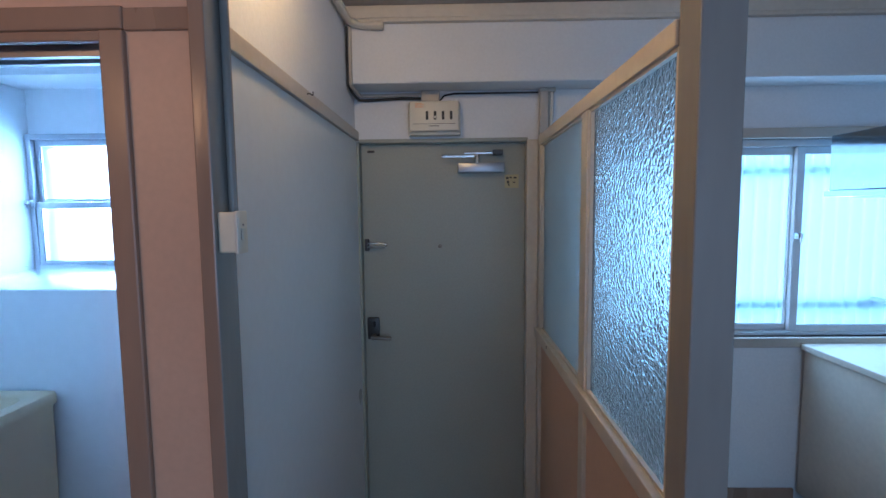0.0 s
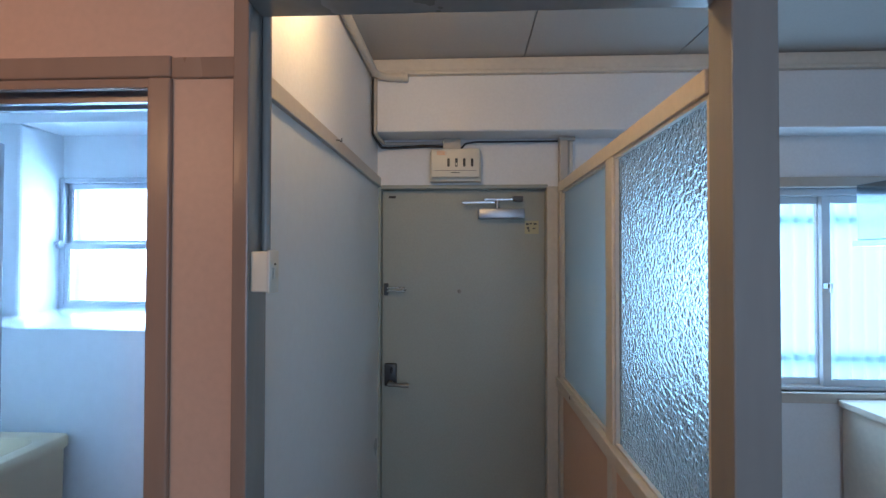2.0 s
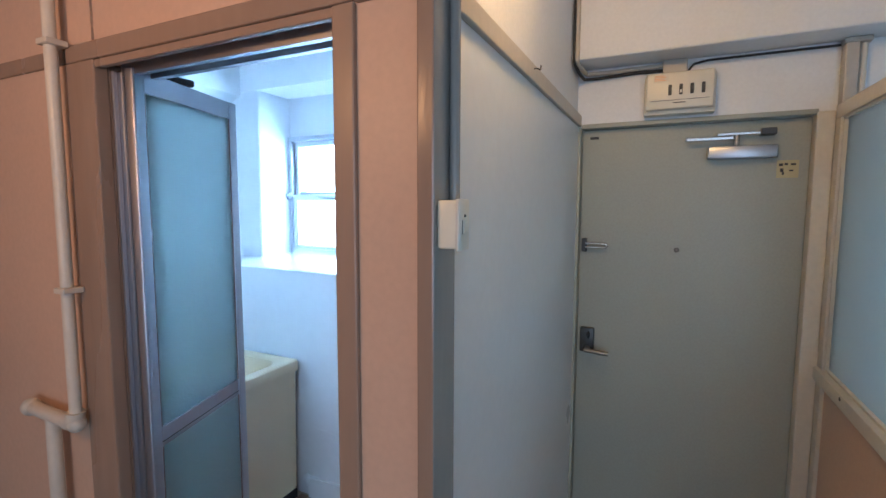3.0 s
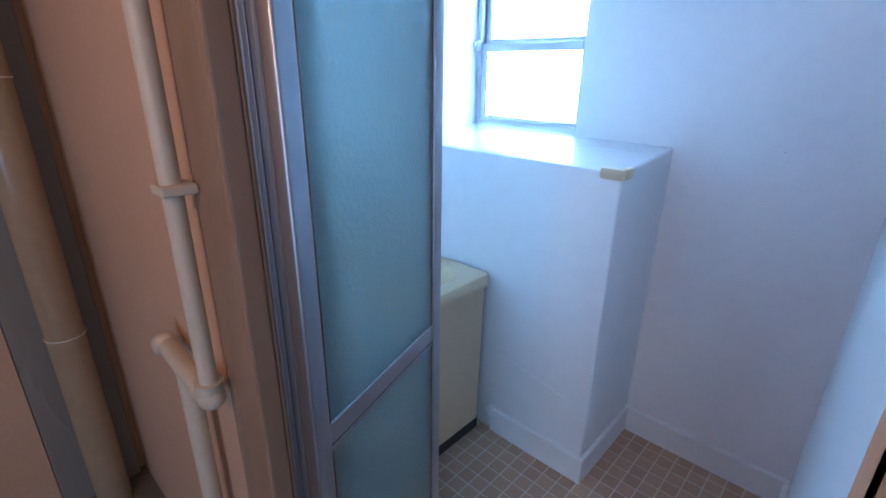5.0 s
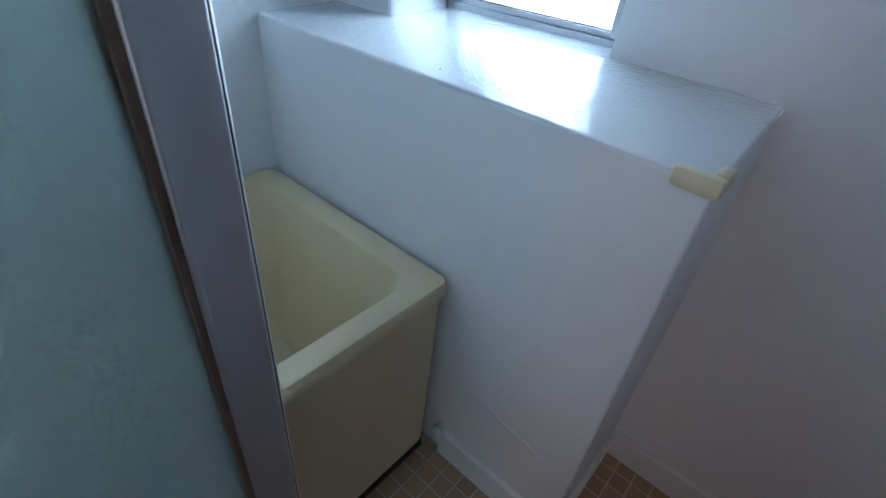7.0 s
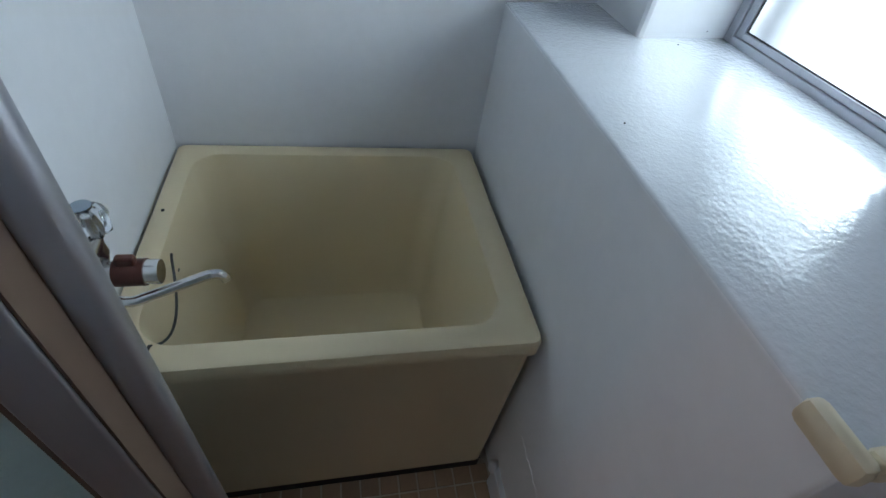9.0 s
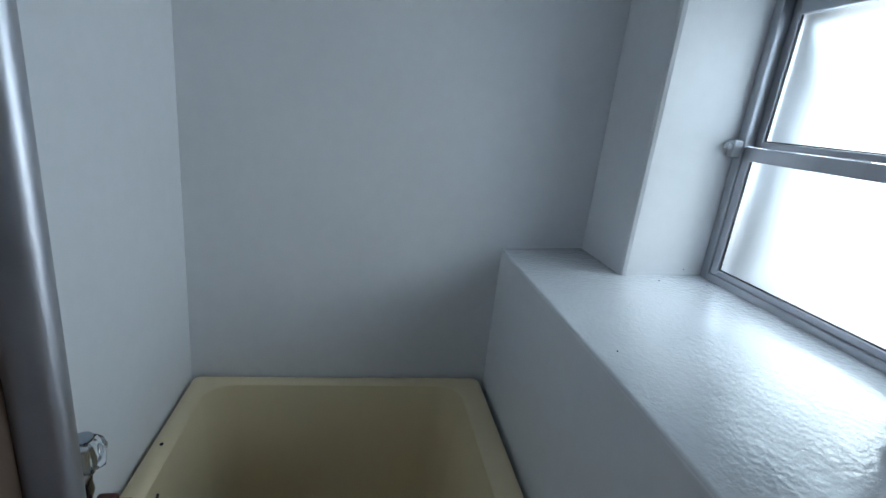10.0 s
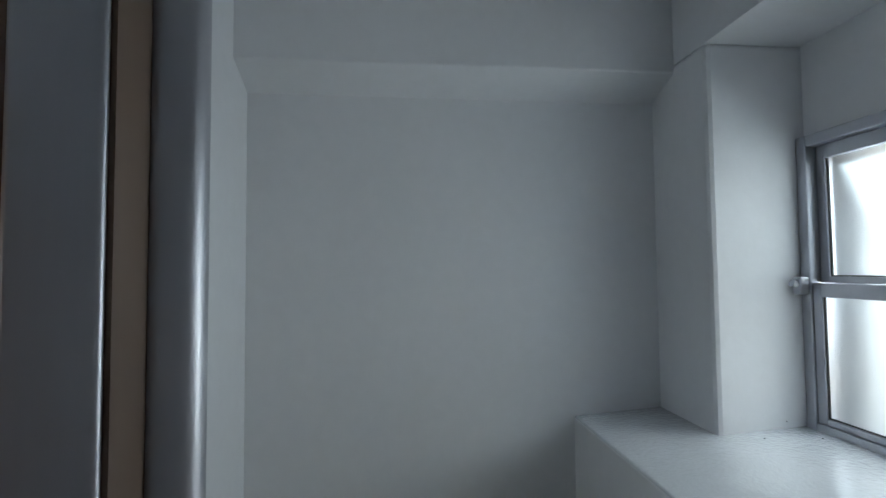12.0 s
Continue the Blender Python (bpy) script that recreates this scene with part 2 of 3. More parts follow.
struct("wall_south", boxes([(-2.2, 0.2, -2.8, -2.62, 0, CZ), (2.2, 2.7, -2.8, -2.62, 0, CZ), (0.2, 2.2, -2.8, -2.62, 0, 0.35), (0.2, 2.2, -2.8, -2.62, 2.05, CZ)]), WHITE, "white painted wall with a balcony window", "wall")
struct("wall_west", boxes([(-2.2, -2.04, -2.62, 0.975, 0, CZ)]), PINK, "pale painted wall beside a toilet door", "wall")
# wall between dining kitchen and bathroom, with its doorway
OL, OR, OH = -0.955, -0.285, 1.70
struct("wall_bath_south", boxes([(-2.2, OL - 0.01, 0.975, 1.09, 0, CZ), (OR, -0.108, 0.975, 0.985, 0, CZ), (OL, OR, 0.975, 1.09, OH, CZ)]), PINK, "salmon painted wall with the bathroom doorway", "wall")
struct("wall_bath_inner", boxes([(-2.02, -1.22, 1.09, 1.14, 0, 2.24), (-1.22, OL, 1.09, 1.098, 0, OH), (-1.22, OR, 1.09, 1.14, OH, 2.24)]), BATH, "white painted bathroom side of the door wall", "wall")
struct("wall_bath_west", boxes([(-2.2, -2.008, 1.09, 2.6, 0, 2.24)]), BATH, "white painted plaster wall behind the bathtub", "wall")
def sloped_beam():
    """A shallow beam whose underside falls back to the wall."""
    prof = ((-2.012, 1.927), (-1.902, 1.972), (-1.900, 1.976), (-1.900, 2.24), (-2.012, 2.24))
    return loft([[(x, y, z) for x, z in prof] for y in (1.138, 2.224)], True)


struct("beam_bath_west", sloped_beam(), BATH, "white painted beam above the bathtub", "beam")
struct("wall_bath_east", B(-0.345, -0.332, 1.14, 2.37, 0, 2.24), BATH, "white painted bathroom side wall", "wall")
WR = -1.235
struct("wall_bath_north", boxes([(WR, -0.33, 2.36, 2.56, 0, 1.992), (-2.02, WR, 2.40, 2.56, 0, 1.06), (-2.02, -1.777, 2.50, 2.56, 1.06, 1.992), (-1.777, WR, 2.46, 2.56, 1.772, 1.992)]), BATH, "white painted outer bathroom wall around the window", "wall")
struct("pilaster_bath", B(-2.012, -1.777, 2.222, 2.56, 1.06, 1.994, bev=0.012), BATH, "white painted pilaster beside the window", "pillar")
struct("beam_bath_north", B(-2.02, -0.33, 2.222, 2.56, 1.992, 2.24), BATH, "white painted beam above the bathroom window", "beam")
struct("ceiling_bath", B(-2.2, -0.3, 1.09, 2.6, 2.24, 2.34), BATH, "white painted bathroom ceiling", "ceiling")


def ledge():
    bm = B(-2.012, -0.887, 1.982, 2.462, 0, 1.10, bev=0.008, seg=3)
    for v in bm.verts:
        if v.co.z > 1.05:
            v.co.z += -0.013 + 0.03 * (v.co.y - 1.982) / 0.48 - 0.012 * (v.co.x + 2.012) / 1.125 * (1 - (v.co.y - 1.982) / 0.48)
    ob = part("ledge_block", bm, BATH, smooth=True)
    ob.data.materials.append(LEDGE)
    for p in ob.data.polygons:
        if p.normal.z > 0.6:
            p.material_index = 1
    return tagged(ob, "white plastered ledge with glossy painted top under window", "ledge", kind="structure")


ledge()
struct("baseboard_ledge", boxes([(-1.262, -0.873, 1.966, 1.984, 0, 0.102), (-0.889, -0.873, 1.984, 2.344, 0, 0.102)], bev=0.004), BATH, "white plaster skirting round the ledge block", "baseboard")
struct("baseboard_bath", B(-0.889, -0.345, 2.343, 2.362, 0, 0.104, bev=0.005), BATH, "white plaster skirting of the bathroom wall", "baseboard")
struct("baseboard_bath_east", B(-0.362, -0.345, 1.14, 2.343, 0, 0.104, bev=0.005), BATH, "white plaster skirting of the side wall", "baseboard")
struct("floor_bath", boxes([(-2.2, -0.337, 1.02, 2.4, -0.2, -0.0005)]), GROUT, "grouted bed of the mosaic bathroom floor", "floor")
struct("baseboard_kitchen", B(0.80, 1.895, 2.255, 2.27, 0, 0.07, bev=0.003), TRIM, "dark painted skirting under the window", "baseboard")


# ---- posts, casings, partition ----
post = struct("post_hall", B(-0.111, -0.083, 0.925, 1.002, -0.1, CZ, bev=0.003), TRIM, "glossy brown post with its hall side painted grey", "post")
post.data.materials.append(GREYTRIM)
for face in post.data.polygons:
    face.material_index = int(face.normal.x > 0.6)
struct("post_partition", B(0.706, 0.779, 0.905, 0.978, -0.1, CZ, bev=0.003), GREYTRIM, "grey glossy painted wooden post of the entrance hall", "post")
struct("header_hall", B(-0.083, 0.706, 0.908, 0.975, 1.81, 1.90, bev=0.003), GREYTRIM, "grey painted wooden lintel between two posts", "lintel")
YC = 0.966


def bath_casing():
    h = tagged(new("door_casing"), "brown painted wooden casing round the bathroom doorway", "door casing", kind="structure")
    part("side_casing", B(-1.060, OL + 0.005, YC, 1.0, 0, 1.702, bev=0.004), TRIM, h)
    part("side_casing", B(OR - 0.006, -0.247, YC, 1.0, 0, 1.702, bev=0.004), TRIM, h)
    part("head_casing", B(-1.060, -0.247, YC, 1.0, 1.7025, 1.742, bev=0.004), TRIM, h)
    part("inner_stop", B(OL, OR, 0.970, 0.985, 1.684, 1.701, bev=0.002), TRIM, h)
    part("jamb_lining", B(OL - 0.01, OL + 0.004, 1.0, 1.088, 0, 1.70), TRIM, h)
    part("jamb_lining", B(OR - 0.004, OR + 0.01, 1.0, 1.15, 0, 1.70), TRIM, h)
    part("threshold", B(OL, OR, 0.95, 1.142, -0.02, 0.045, bev=0.004), TRIM, h)


bath_casing()
struct("trim_rail_east", B(-0.2465, -0.1115, 0.967, 0.977, 1.700, 1.738, bev=0.003), TRIM, "brown painted picture rail on salmon wall", "rail")
struct("trim_rail_west", B(-2.038, -1.0605, 0.966, 0.977, 1.704, 1.740, bev=0.003), TRIM, "brown painted picture rail on salmon wall", "rail")
struct("trim_rail_side", B(-2.041, -2.02, -2.6, 0.956, 1.708, 1.755, bev=0.003), TRIM, "brown painted picture rail on side wall", "rail")
struct("trim_bracket", B(-0.30, -0.17, 0.93, 0.976, 1.935, 1.975, bev=0.003), TRIM, "dark wooden batten on the salmon wall", "batten")

# entrance hall left wall: board with its cover rail
struct("wall_board_hall", B(-0.117, -0.109, 1.003, 2.268, GZ, 1.692, bev=0.001), PANEL, "smooth pale board lining of the hall wall", "wall panel")
struct("trim_dado_hall", B(-0.117, -0.098, 1.003, 2.268, 1.692, 1.735, bev=0.003), RAIL, "grey-beige wooden rail on the hall wall", "rail")


hook = tube(bmesh.new(), [(-0.099, 1.52, 1.722), (-0.088, 1.52, 1.722)] + bend((-0.086, 1.52, 1.720), (-0.080, 1.52, 1.712), (-0.081, 1.52, 1.728)), 0.0016, 8)
tagged(part("wall_hook", hook, DARKMETAL, smooth=True), "tiny bent metal hook screwed into the rail", "hook")


def partition():
    h = tagged(new("partition"), "wooden screen with hammered glass above pinkish board", "partition", kind="structure")
    xa, xb = 0.700, 0.742
    part("top_rail", B(xa, xb, 0.978, 2.268, 1.662, 1.706, bev=0.003), CREAM, h)
    part("middle_rail", B(xa - 0.012, xb, 0.978, 2.268, 0.803, 0.845, bev=0.003), CREAM, h)
    part("stud", B(xa, xb, 1.498, 1.560, 0.845, 1.662, bev=0.003), CREAM, h)
    part("stud", B(xa, xb, 2.215, 2.268, 0.845, 1.662, bev=0.003), CREAM, h)
    for y0, y1 in ((0.979, 1.00), (1.50, 1.55), (2.215, 2.268)):
        part("lower_stud", B(xa, xb, y0, y1, GZ, 0.803, bev=0.003), CREAM, h)
    for y0, y1 in ((1.00, 1.50), (1.55, 2.215)):
        part("panel", B(xa + 0.012, xb - 0.012, y0, y1, GZ, 0.803), PINK, h, "salmon painted board panel")
    for y0, y1 in ((0.979, 1.498), (1.56, 2.215)):
        p = part("pane", B(xa + 0.019, xa + 0.024, y0, y1, 0.845, 1.662), HAMMER if y0 < 1.2 else OBSCURE, h, "hammered obscure glass pane" if y0 < 1.2 else "plain frosted glass pane")
        p.visible_shadow = y0 > 1.2
        bm = bmesh.new()
        for z0, z1 in ((0.845, 0.853), (1.654, 1.662)):
            box(bm, xa + 0.008, xa + 0.0185, y0 + 0.001, y1 - 0.001, z0, z1)
        for s0, s1 in ((y0, y0 + 0.008), (y1 - 0.008, y1)):
            box(bm, xa + 0.008, xa + 0.0185, s0, s1, 0.8535, 1.6535)
        part("glazing_bead", bm, CREAM, h)
    part("hole_plug", cyl(bmesh.new(), (xa - 0.013, 1.985, 0.832), (xa - 0.010, 1.985, 0.832), 0.006), BLACK, h)


partition()


# ---- entrance door ----
def entrance_door():
    f = tagged(new("door_frame_entrance"), "cream painted steel frame of the entrance door", "door frame", kind="structure")
    part("frame_side", B(-0.118, -0.098, 2.262, 2.335, GZ, 1.69, bev=0.003), STEEL, f)
    part("frame_side", B(0.650, 0.700, 2.258, 2.335, GZ, 1.69, bev=0.004), CREAM, f, "cream painted frame side")
    part("frame_head", B(-0.098, 0.655, 2.264, 2.335, 1.683, 1.70, bev=0.003), STEEL, f)
    d = tagged(new("door_1"), "grey-green painted steel entrance door, closed", "door", kind="structure")
    part("leaf", B(-0.0975, 0.6495, 2.307, 2.347, GZ + 0.01, 1.681, bev=0.003), STEEL, d)
    part("peephole", ball(bmesh.new(), (0.259, 2.306, 1.216), 0.009, (1, 0.5, 1)), BRONZE, d, smooth="all")
    lk = part("lock_plate", B(-0.084, -0.028, 2.285, 2.307, 0.782, 0.885, bev=0.006), DARKMETAL, d, "dark metal lock case", smooth=True)
    part("thumb_turn", ball(bmesh.new(), (-0.050, 2.281, 0.856), 0.010, (0.7, 0.7, 1.5)), BLACK, lk, smooth="all")
    bm = cyl(bmesh.new(), (-0.052, 2.288, 0.80), (-0.052, 2.250, 0.80), 0.011)
    tube(bm, [(-0.058, 2.250, 0.80), (-0.03, 2.248, 0.80), (0.0, 2.248, 0.797), (0.032, 2.252, 0.795)], 0.009)
    part("lever_handle", bm, BRONZE, lk, "worn lever handle", smooth=True)
    g = part("door_guard_base", B(-0.088, -0.068, 2.288, 2.307, 1.197, 1.252, bev=0.004), DARKMETAL, d, "dark metal door guard")
    bm = bmesh.new()
    tube(bm, [(-0.072, 2.285, 1.232), (-0.03, 2.283, 1.232), (0.008, 2.283, 1.231), (0.014, 2.283, 1.224), (0.008, 2.283, 1.217), (-0.03, 2.283, 1.216), (-0.072, 2.285, 1.216)], 0.0045)
    part("guard_loop", bm, CHROME, g, smooth=True)
    c = part("door_closer", B(0.344, 0.552, 2.262, 2.305, 1.548, 1.592, bev=0.005), ALU, d, "silver door closer with folding arm", smooth=True)
    part("closer_arm", boxes([(0.27, 0.42, 2.258, 2.270, 1.612, 1.626), (0.37, 0.53, 2.272, 2.28, 1.628, 1.640)], bev=0.003), CHROME, c)
    part("closer_pivot", cyl(bmesh.new(), (0.43, 2.275, 1.59), (0.43, 2.275, 1.63), 0.010), CHROME, c)
    part("closer_bracket", B(0.50, 0.545, 2.262, 2.304, 1.626, 1.648, bev=0.002), DARKMETAL, c)
    s = part("door_label", B(0.557, 0.620, 2.3055, 2.3068, 1.480, 1.540), YELLOW, d, "faded yellow notice sticker with small marks")
    bm = bmesh.new()
    for i, (u, v, w, hh) in enumerate(((0.006, 0.040, 0.012, 0.009), (0.022, 0.043, 0.010, 0.007), (0.040, 0.042, 0.014, 0.007), (0.010, 0.020, 0.010, 0.012), (0.016, 0.010, 0.006, 0.009), (0.036, 0.022, 0.012, 0.005))):
        box(bm, 0.557 + u, 0.557 + u + w, 2.3045, 2.3054, 1.480 + v, 1.480 + v + hh)
    part("printed_mark", bm, INK, s)
    part("strike_tag", B(-0.068, -0.036, 2.302, 2.3068, 1.645, 1.655), INK, d)


entrance_door()


def breaker_box():
    h = holder("breaker_box", "yellowed white plastic distribution box above the entrance door", "breaker box")
    part("back_box", B(0.128, 0.356, 2.222, 2.2695, 1.708, 1.846, bev=0.006), PLASTIC, h, smooth=True)
    c = part("cover", B(0.134, 0.350, 2.198, 2.222, 1.722, 1.850, bev=0.007, seg=3), PLASTIC, h, smooth=True)
    for i in range(4):
        x = 0.212 + i * 0.0345
        w = part("switch_window", B(x - 0.0055, x + 0.0055, 2.1965, 2.199, 1.770, 1.806, bev=0.002), INK, c)
        part("toggle", B(x - 0.003, x + 0.003, 2.193, 2.1964, 1.776 if i == 1 else 1.786, 1.786 if i == 1 else 1.798), PLASTIC if i == 1 else DARKMETAL, w)
    part("label_sticker", B(0.158, 0.206, 2.1967, 2.1982, 1.818, 1.842), CREAM, c, "small printed sticker")
    bm = bmesh.new()
    for k in range(4):
        box(bm, 0.161, 0.198 - 0.006 * (k % 2), 2.1958, 2.1966, 1.822 + k * 0.005, 1.824 + k * 0.005)
    part("printed_line", bm, ORANGE, c)
    part("cover_seam", B(0.150, 0.335, 2.1968, 2.1982, 1.752, 1.7535), DARKMETAL, c)
    part("maker_mark", B(0.222, 0.262, 2.1968, 2.1982, 1.742, 1.745), INK, c, "small dark printed bar")


breaker_box()


def hall_cables():
    t = tagged(part("cable_trunking", B(-0.117, 2.51, 2.092, 2.119, 2.138, CZ - 0.002, bev=0.003), CREAM), "cream cable trunking along the top of the beam", "cable duct")
    part("trunking_lid", B(-0.110, 2.50, 2.087, 2.0915, 2.152, 2.190, bev=0.001), CREAM, t)
    bm = bmesh.new()
    tube(bm, [(-0.092, 1.04, 2.14)] + bend((-0.092, 2.05, 2.14), (-0.092, 2.10, 2.14), (-0.04, 2.102, 2.13)) + [(0.0, 2.102, 2.130)], 0.016)
    p = tagged(part("conduit_pipe", bm, CREAM, smooth=True), "cream painted conduit pipe along the hall wall", "pipe")
    part("coupling", cyl(bmesh.new(), (-0.005, 2.102, 2.130), (0.045, 2.102, 2.130), 0.019), CREAM, p)
    bm = bmesh.new()
    tube(bm, [(-0.105, 2.108, 2.13), (-0.106, 2.106, 2.0), (-0.105, 2.108, 1.92)] + bend((-0.105, 2.11, 1.90), (-0.10, 2.12, 1.872), (-0.09, 2.25, 1.868)) + [(-0.05, 2.256, 1.868), (0.10, 2.258, 1.874), (0.20, 2.258, 1.872), (0.205, 2.256, 1.850)], 0.006)
    tagged(part("black_cable", bm, BLACK, smooth=True), "thin black cable running down to the distribution box", "cable")
    bm = bmesh.new()
    tube(bm, [(-0.094, 2.108, 2.13), (-0.094, 2.108, 1.92)] + bend((-0.094, 2.11, 1.90), (-0.09, 2.12, 1.884), (-0.08, 2.25, 1.886)) + [(0.0, 2.256, 1.886), (0.20, 2.256, 1.890)], 0.008)
    tagged(part("grey_cable", bm, RAIL, smooth=True), "painted grey cable running under the beam", "cable")
    d = tagged(part("cable_duct", boxes([(0.185, 0.265, 2.24, 2.2695, 1.848, 1.904)], bev=0.004), RAIL), "grey painted duct between beam and distribution box", "cable duct")
    tube_bm = bmesh.new()
    tube(tube_bm, [(0.262, 2.26, 1.856), (0.285, 2.262, 1.885), (0.33, 2.262, 1.893), (0.60, 2.262, 1.893), (0.70, 2.262, 1.893)], 0.004)
    tagged(part("black_cable", tube_bm, BLACK, smooth=True), "thin black cable under the beam", "cable")
    v = tagged(part("wall_duct", B(0.702, 0.738, 2.225, 2.2695, 1.707, 1.903, bev=0.004), RAIL), "grey painted vertical cable duct above the screen", "cable duct")
    part("duct_pipe", cyl(bmesh.new(), (0.752, 2.25, 1.68), (0.752, 2.25, 1.903), 0.011), CREAM, v, smooth=True)
    part("duct_cap", B(0.698, 0.768, 2.222, 2.2695, 1.888, 1.9035, bev=0.003), RAIL, v)


hall_cables()


def light_switch():
    h = holder("light_switch", "two-tone plastic surface switch box on the post", "switch")
    part("back_box", B(-0.0828, -0.052, 0.934, 0.968, 1.316, 1.386, bev=0.004, seg=3), IVORY, h, smooth=True)
    c = part("cover_plate", B(-0.052, -0.046, 0.929, 0.969, 1.314, 1.388, bev=0.0025), PLASTIC, h, smooth=True)
    part("rocker", B(-0.046, -0.0425, 0.943, 0.955, 1.338, 1.358, bev=0.001), PLASTIC, c)
    part("rocker_gap", B(-0.0465, -0.0455, 0.9415, 0.9425, 1.338, 1.358), INK, c)
    part("pilot_lamp", ball(bmesh.new(), (-0.0455, 0.950, 1.364), 0.002), INK, c)
    w = holder("switch_conduit", "dark grey painted conduit running down the post to the switch", "pipe")
    part("pipe", cyl(bmesh.new(), (-0.0745, 0.979, 1.386), (-0.0745, 0.979, CZ), 0.0078), GREYTRIM, w, smooth=True)
    part("cover_strip", B(-0.0828, -0.076, 0.990, 1.0, 1.386, CZ - 0.002), GREYTRIM, w)


light_switch()


# ---- salmon wall: pipes and side door ----
def pipes():
    bm = bmesh.new()
    cyl(bm, (-1.945, 0.862, 0), (-1.945, 0.862, CZ), 0.047, 32)
    p = tagged(part("drain_pipe", bm, PIPE, smooth=True), "thick beige painted vertical drain pipe in the corner", "pipe")
    for z in (0.62, 1.30):
        part("pipe_joint", cyl(bmesh.new(), (-1.945, 0.862, z), (-1.945, 0.862, z + 0.004), 0.0485, 32), PLASTIC, p, smooth=True)
    w = holder("water_pipe", "beige painted water pipe with elbow beside bathroom doorway", "pipe")
    x, y, z = -1.055, 0.938, 0.85
    part("riser", cyl(bmesh.new(), (x, y, z), (x, y, CZ), 0.0135), CREAM, w, smooth=True)
    bm = tube(bmesh.new(), bend((x, y, z + 0.03), (x, y, z), (x - 0.03, y, z)), 0.021)
    ball(bm, (x, y, z), 0.021)
    part("elbow", bm, CREAM, w, smooth=True)
    part("cross_pipe", tube(bmesh.new(), [(x, y, z), (x - 0.10, y, z), (x - 0.20, y + 0.004, z)], 0.017), CREAM, w, smooth=True)
    part("end_cap", ball(bmesh.new(), (x - 0.215, y + 0.004, z), 0.023, (1, 1, 1)), CREAM, w, smooth="all")
    part("drop_pipe", cyl(bmesh.new(), (x - 0.105, y, 0), (x - 0.105, y, z), 0.0165), CREAM, w, smooth=True)
    for zz in (1.17, 1.735):
        part("saddle_clip", boxes([(x - 0.021, x + 0.021, y - 0.019, 0.965, zz, zz + 0.014)], bev=0.003), CREAM, w)


pipes()


def side_door():
    f = tagged(new("door_frame_west"), "grey painted wooden door frame beside the drain pipe", "door frame", kind="structure")
    part("frame_side", B(-2.045, -2.015, 0.745, 0.955, 0, 1.707, bev=0.003), GREYTRIM, f)
    part("frame_side", B(-2.045, -2.015, -0.04, 0.02, 0, 1.707, bev=0.003), TRIM, f)
    d = tagged(new("door_2"), "pale painted flush door with round metal knob, closed", "door", kind="structure")
    part("leaf", B(-2.043, -2.028, 0.022, 0.743, 0.01, 1.705, bev=0.002), PINK, d)
    bm = cyl(bmesh.new(), (-2.03, 0.70, 0.80), (-1.985, 0.70, 0.80), 0.012)
    cyl(bm, (-2.029, 0.70, 0.80), (-2.022, 0.70, 0.80), 0.030, 28)
    ball(bm, (-1.968, 0.70, 0.80), 0.026, (0.8, 1, 1), 20)
    part("knob", bm, DARKMETAL, d, "dark round metal knob", smooth="all")


side_door()


# ---- folding bathroom door ----
def door_panel(h, a, b, t, name, strip):
    """One leaf between two points of the plan, as stiles, rails and two frosted panes."""
    a, b = Vector((*a, 0)), Vector((*b, 0))
    u = (b - a).normalized()
    m = Matrix.Translation(a) @ Matrix(((u.x, -u.y, 0, 0), (u.y, u.x, 0, 0), (0, 0, 1, 0), (0, 0, 0, 1)))
    w = (b - a).length
    leaf = new(name)
    leaf.parent = h
    def put(n, bm, ma, label="", smooth=False):
        bmesh.ops.transform(bm, matrix=m, verts=bm.verts)
        return part(n, bm, ma, leaf, label, smooth)
    z0, z1 = 0.055, 1.688
    s = 0.034
    put("stile", B(0, s, -t, t, z0, z1, bev=0.005, seg=3), ALU, smooth=True)
    put("stile", B(w - s, w, -t, t, z0, z1, bev=0.003 if strip else 0.014, seg=4), ALU, smooth=True)
    for za, zb in ((z0, z0 + 0.07), (0.780, 0.832), (z1 - 0.052, z1)):
        put("rail", B(s, w - s, -t * 0.8, t * 0.8, za, zb, bev=0.003), ALU)
    put("rail_groove", B(s, w - s, -t * 0.82, t * 0.82, 0.792, 0.7945), DARKMETAL)
    for za, zb in ((z0 + 0.07, 0.780), (0.832, z1 - 0.052)):
        g = put("pane", B(s, w - s, -0.0075, -0.0035, za, zb), DOORGLASS, "frosted blue-green glass pane")
        g.visible_shadow = False
        bm = bmesh.new()
        for y0, y1 in ((-0.0095, -0.0076), (-0.0034, -0.001)):
            box(bm, s, s + 0.003, y0, y1, za, zb)
            box(bm, w - s - 0.004, w - s, y0, y1, za, zb)
        put("gasket", bm, STRIP)
    return leaf


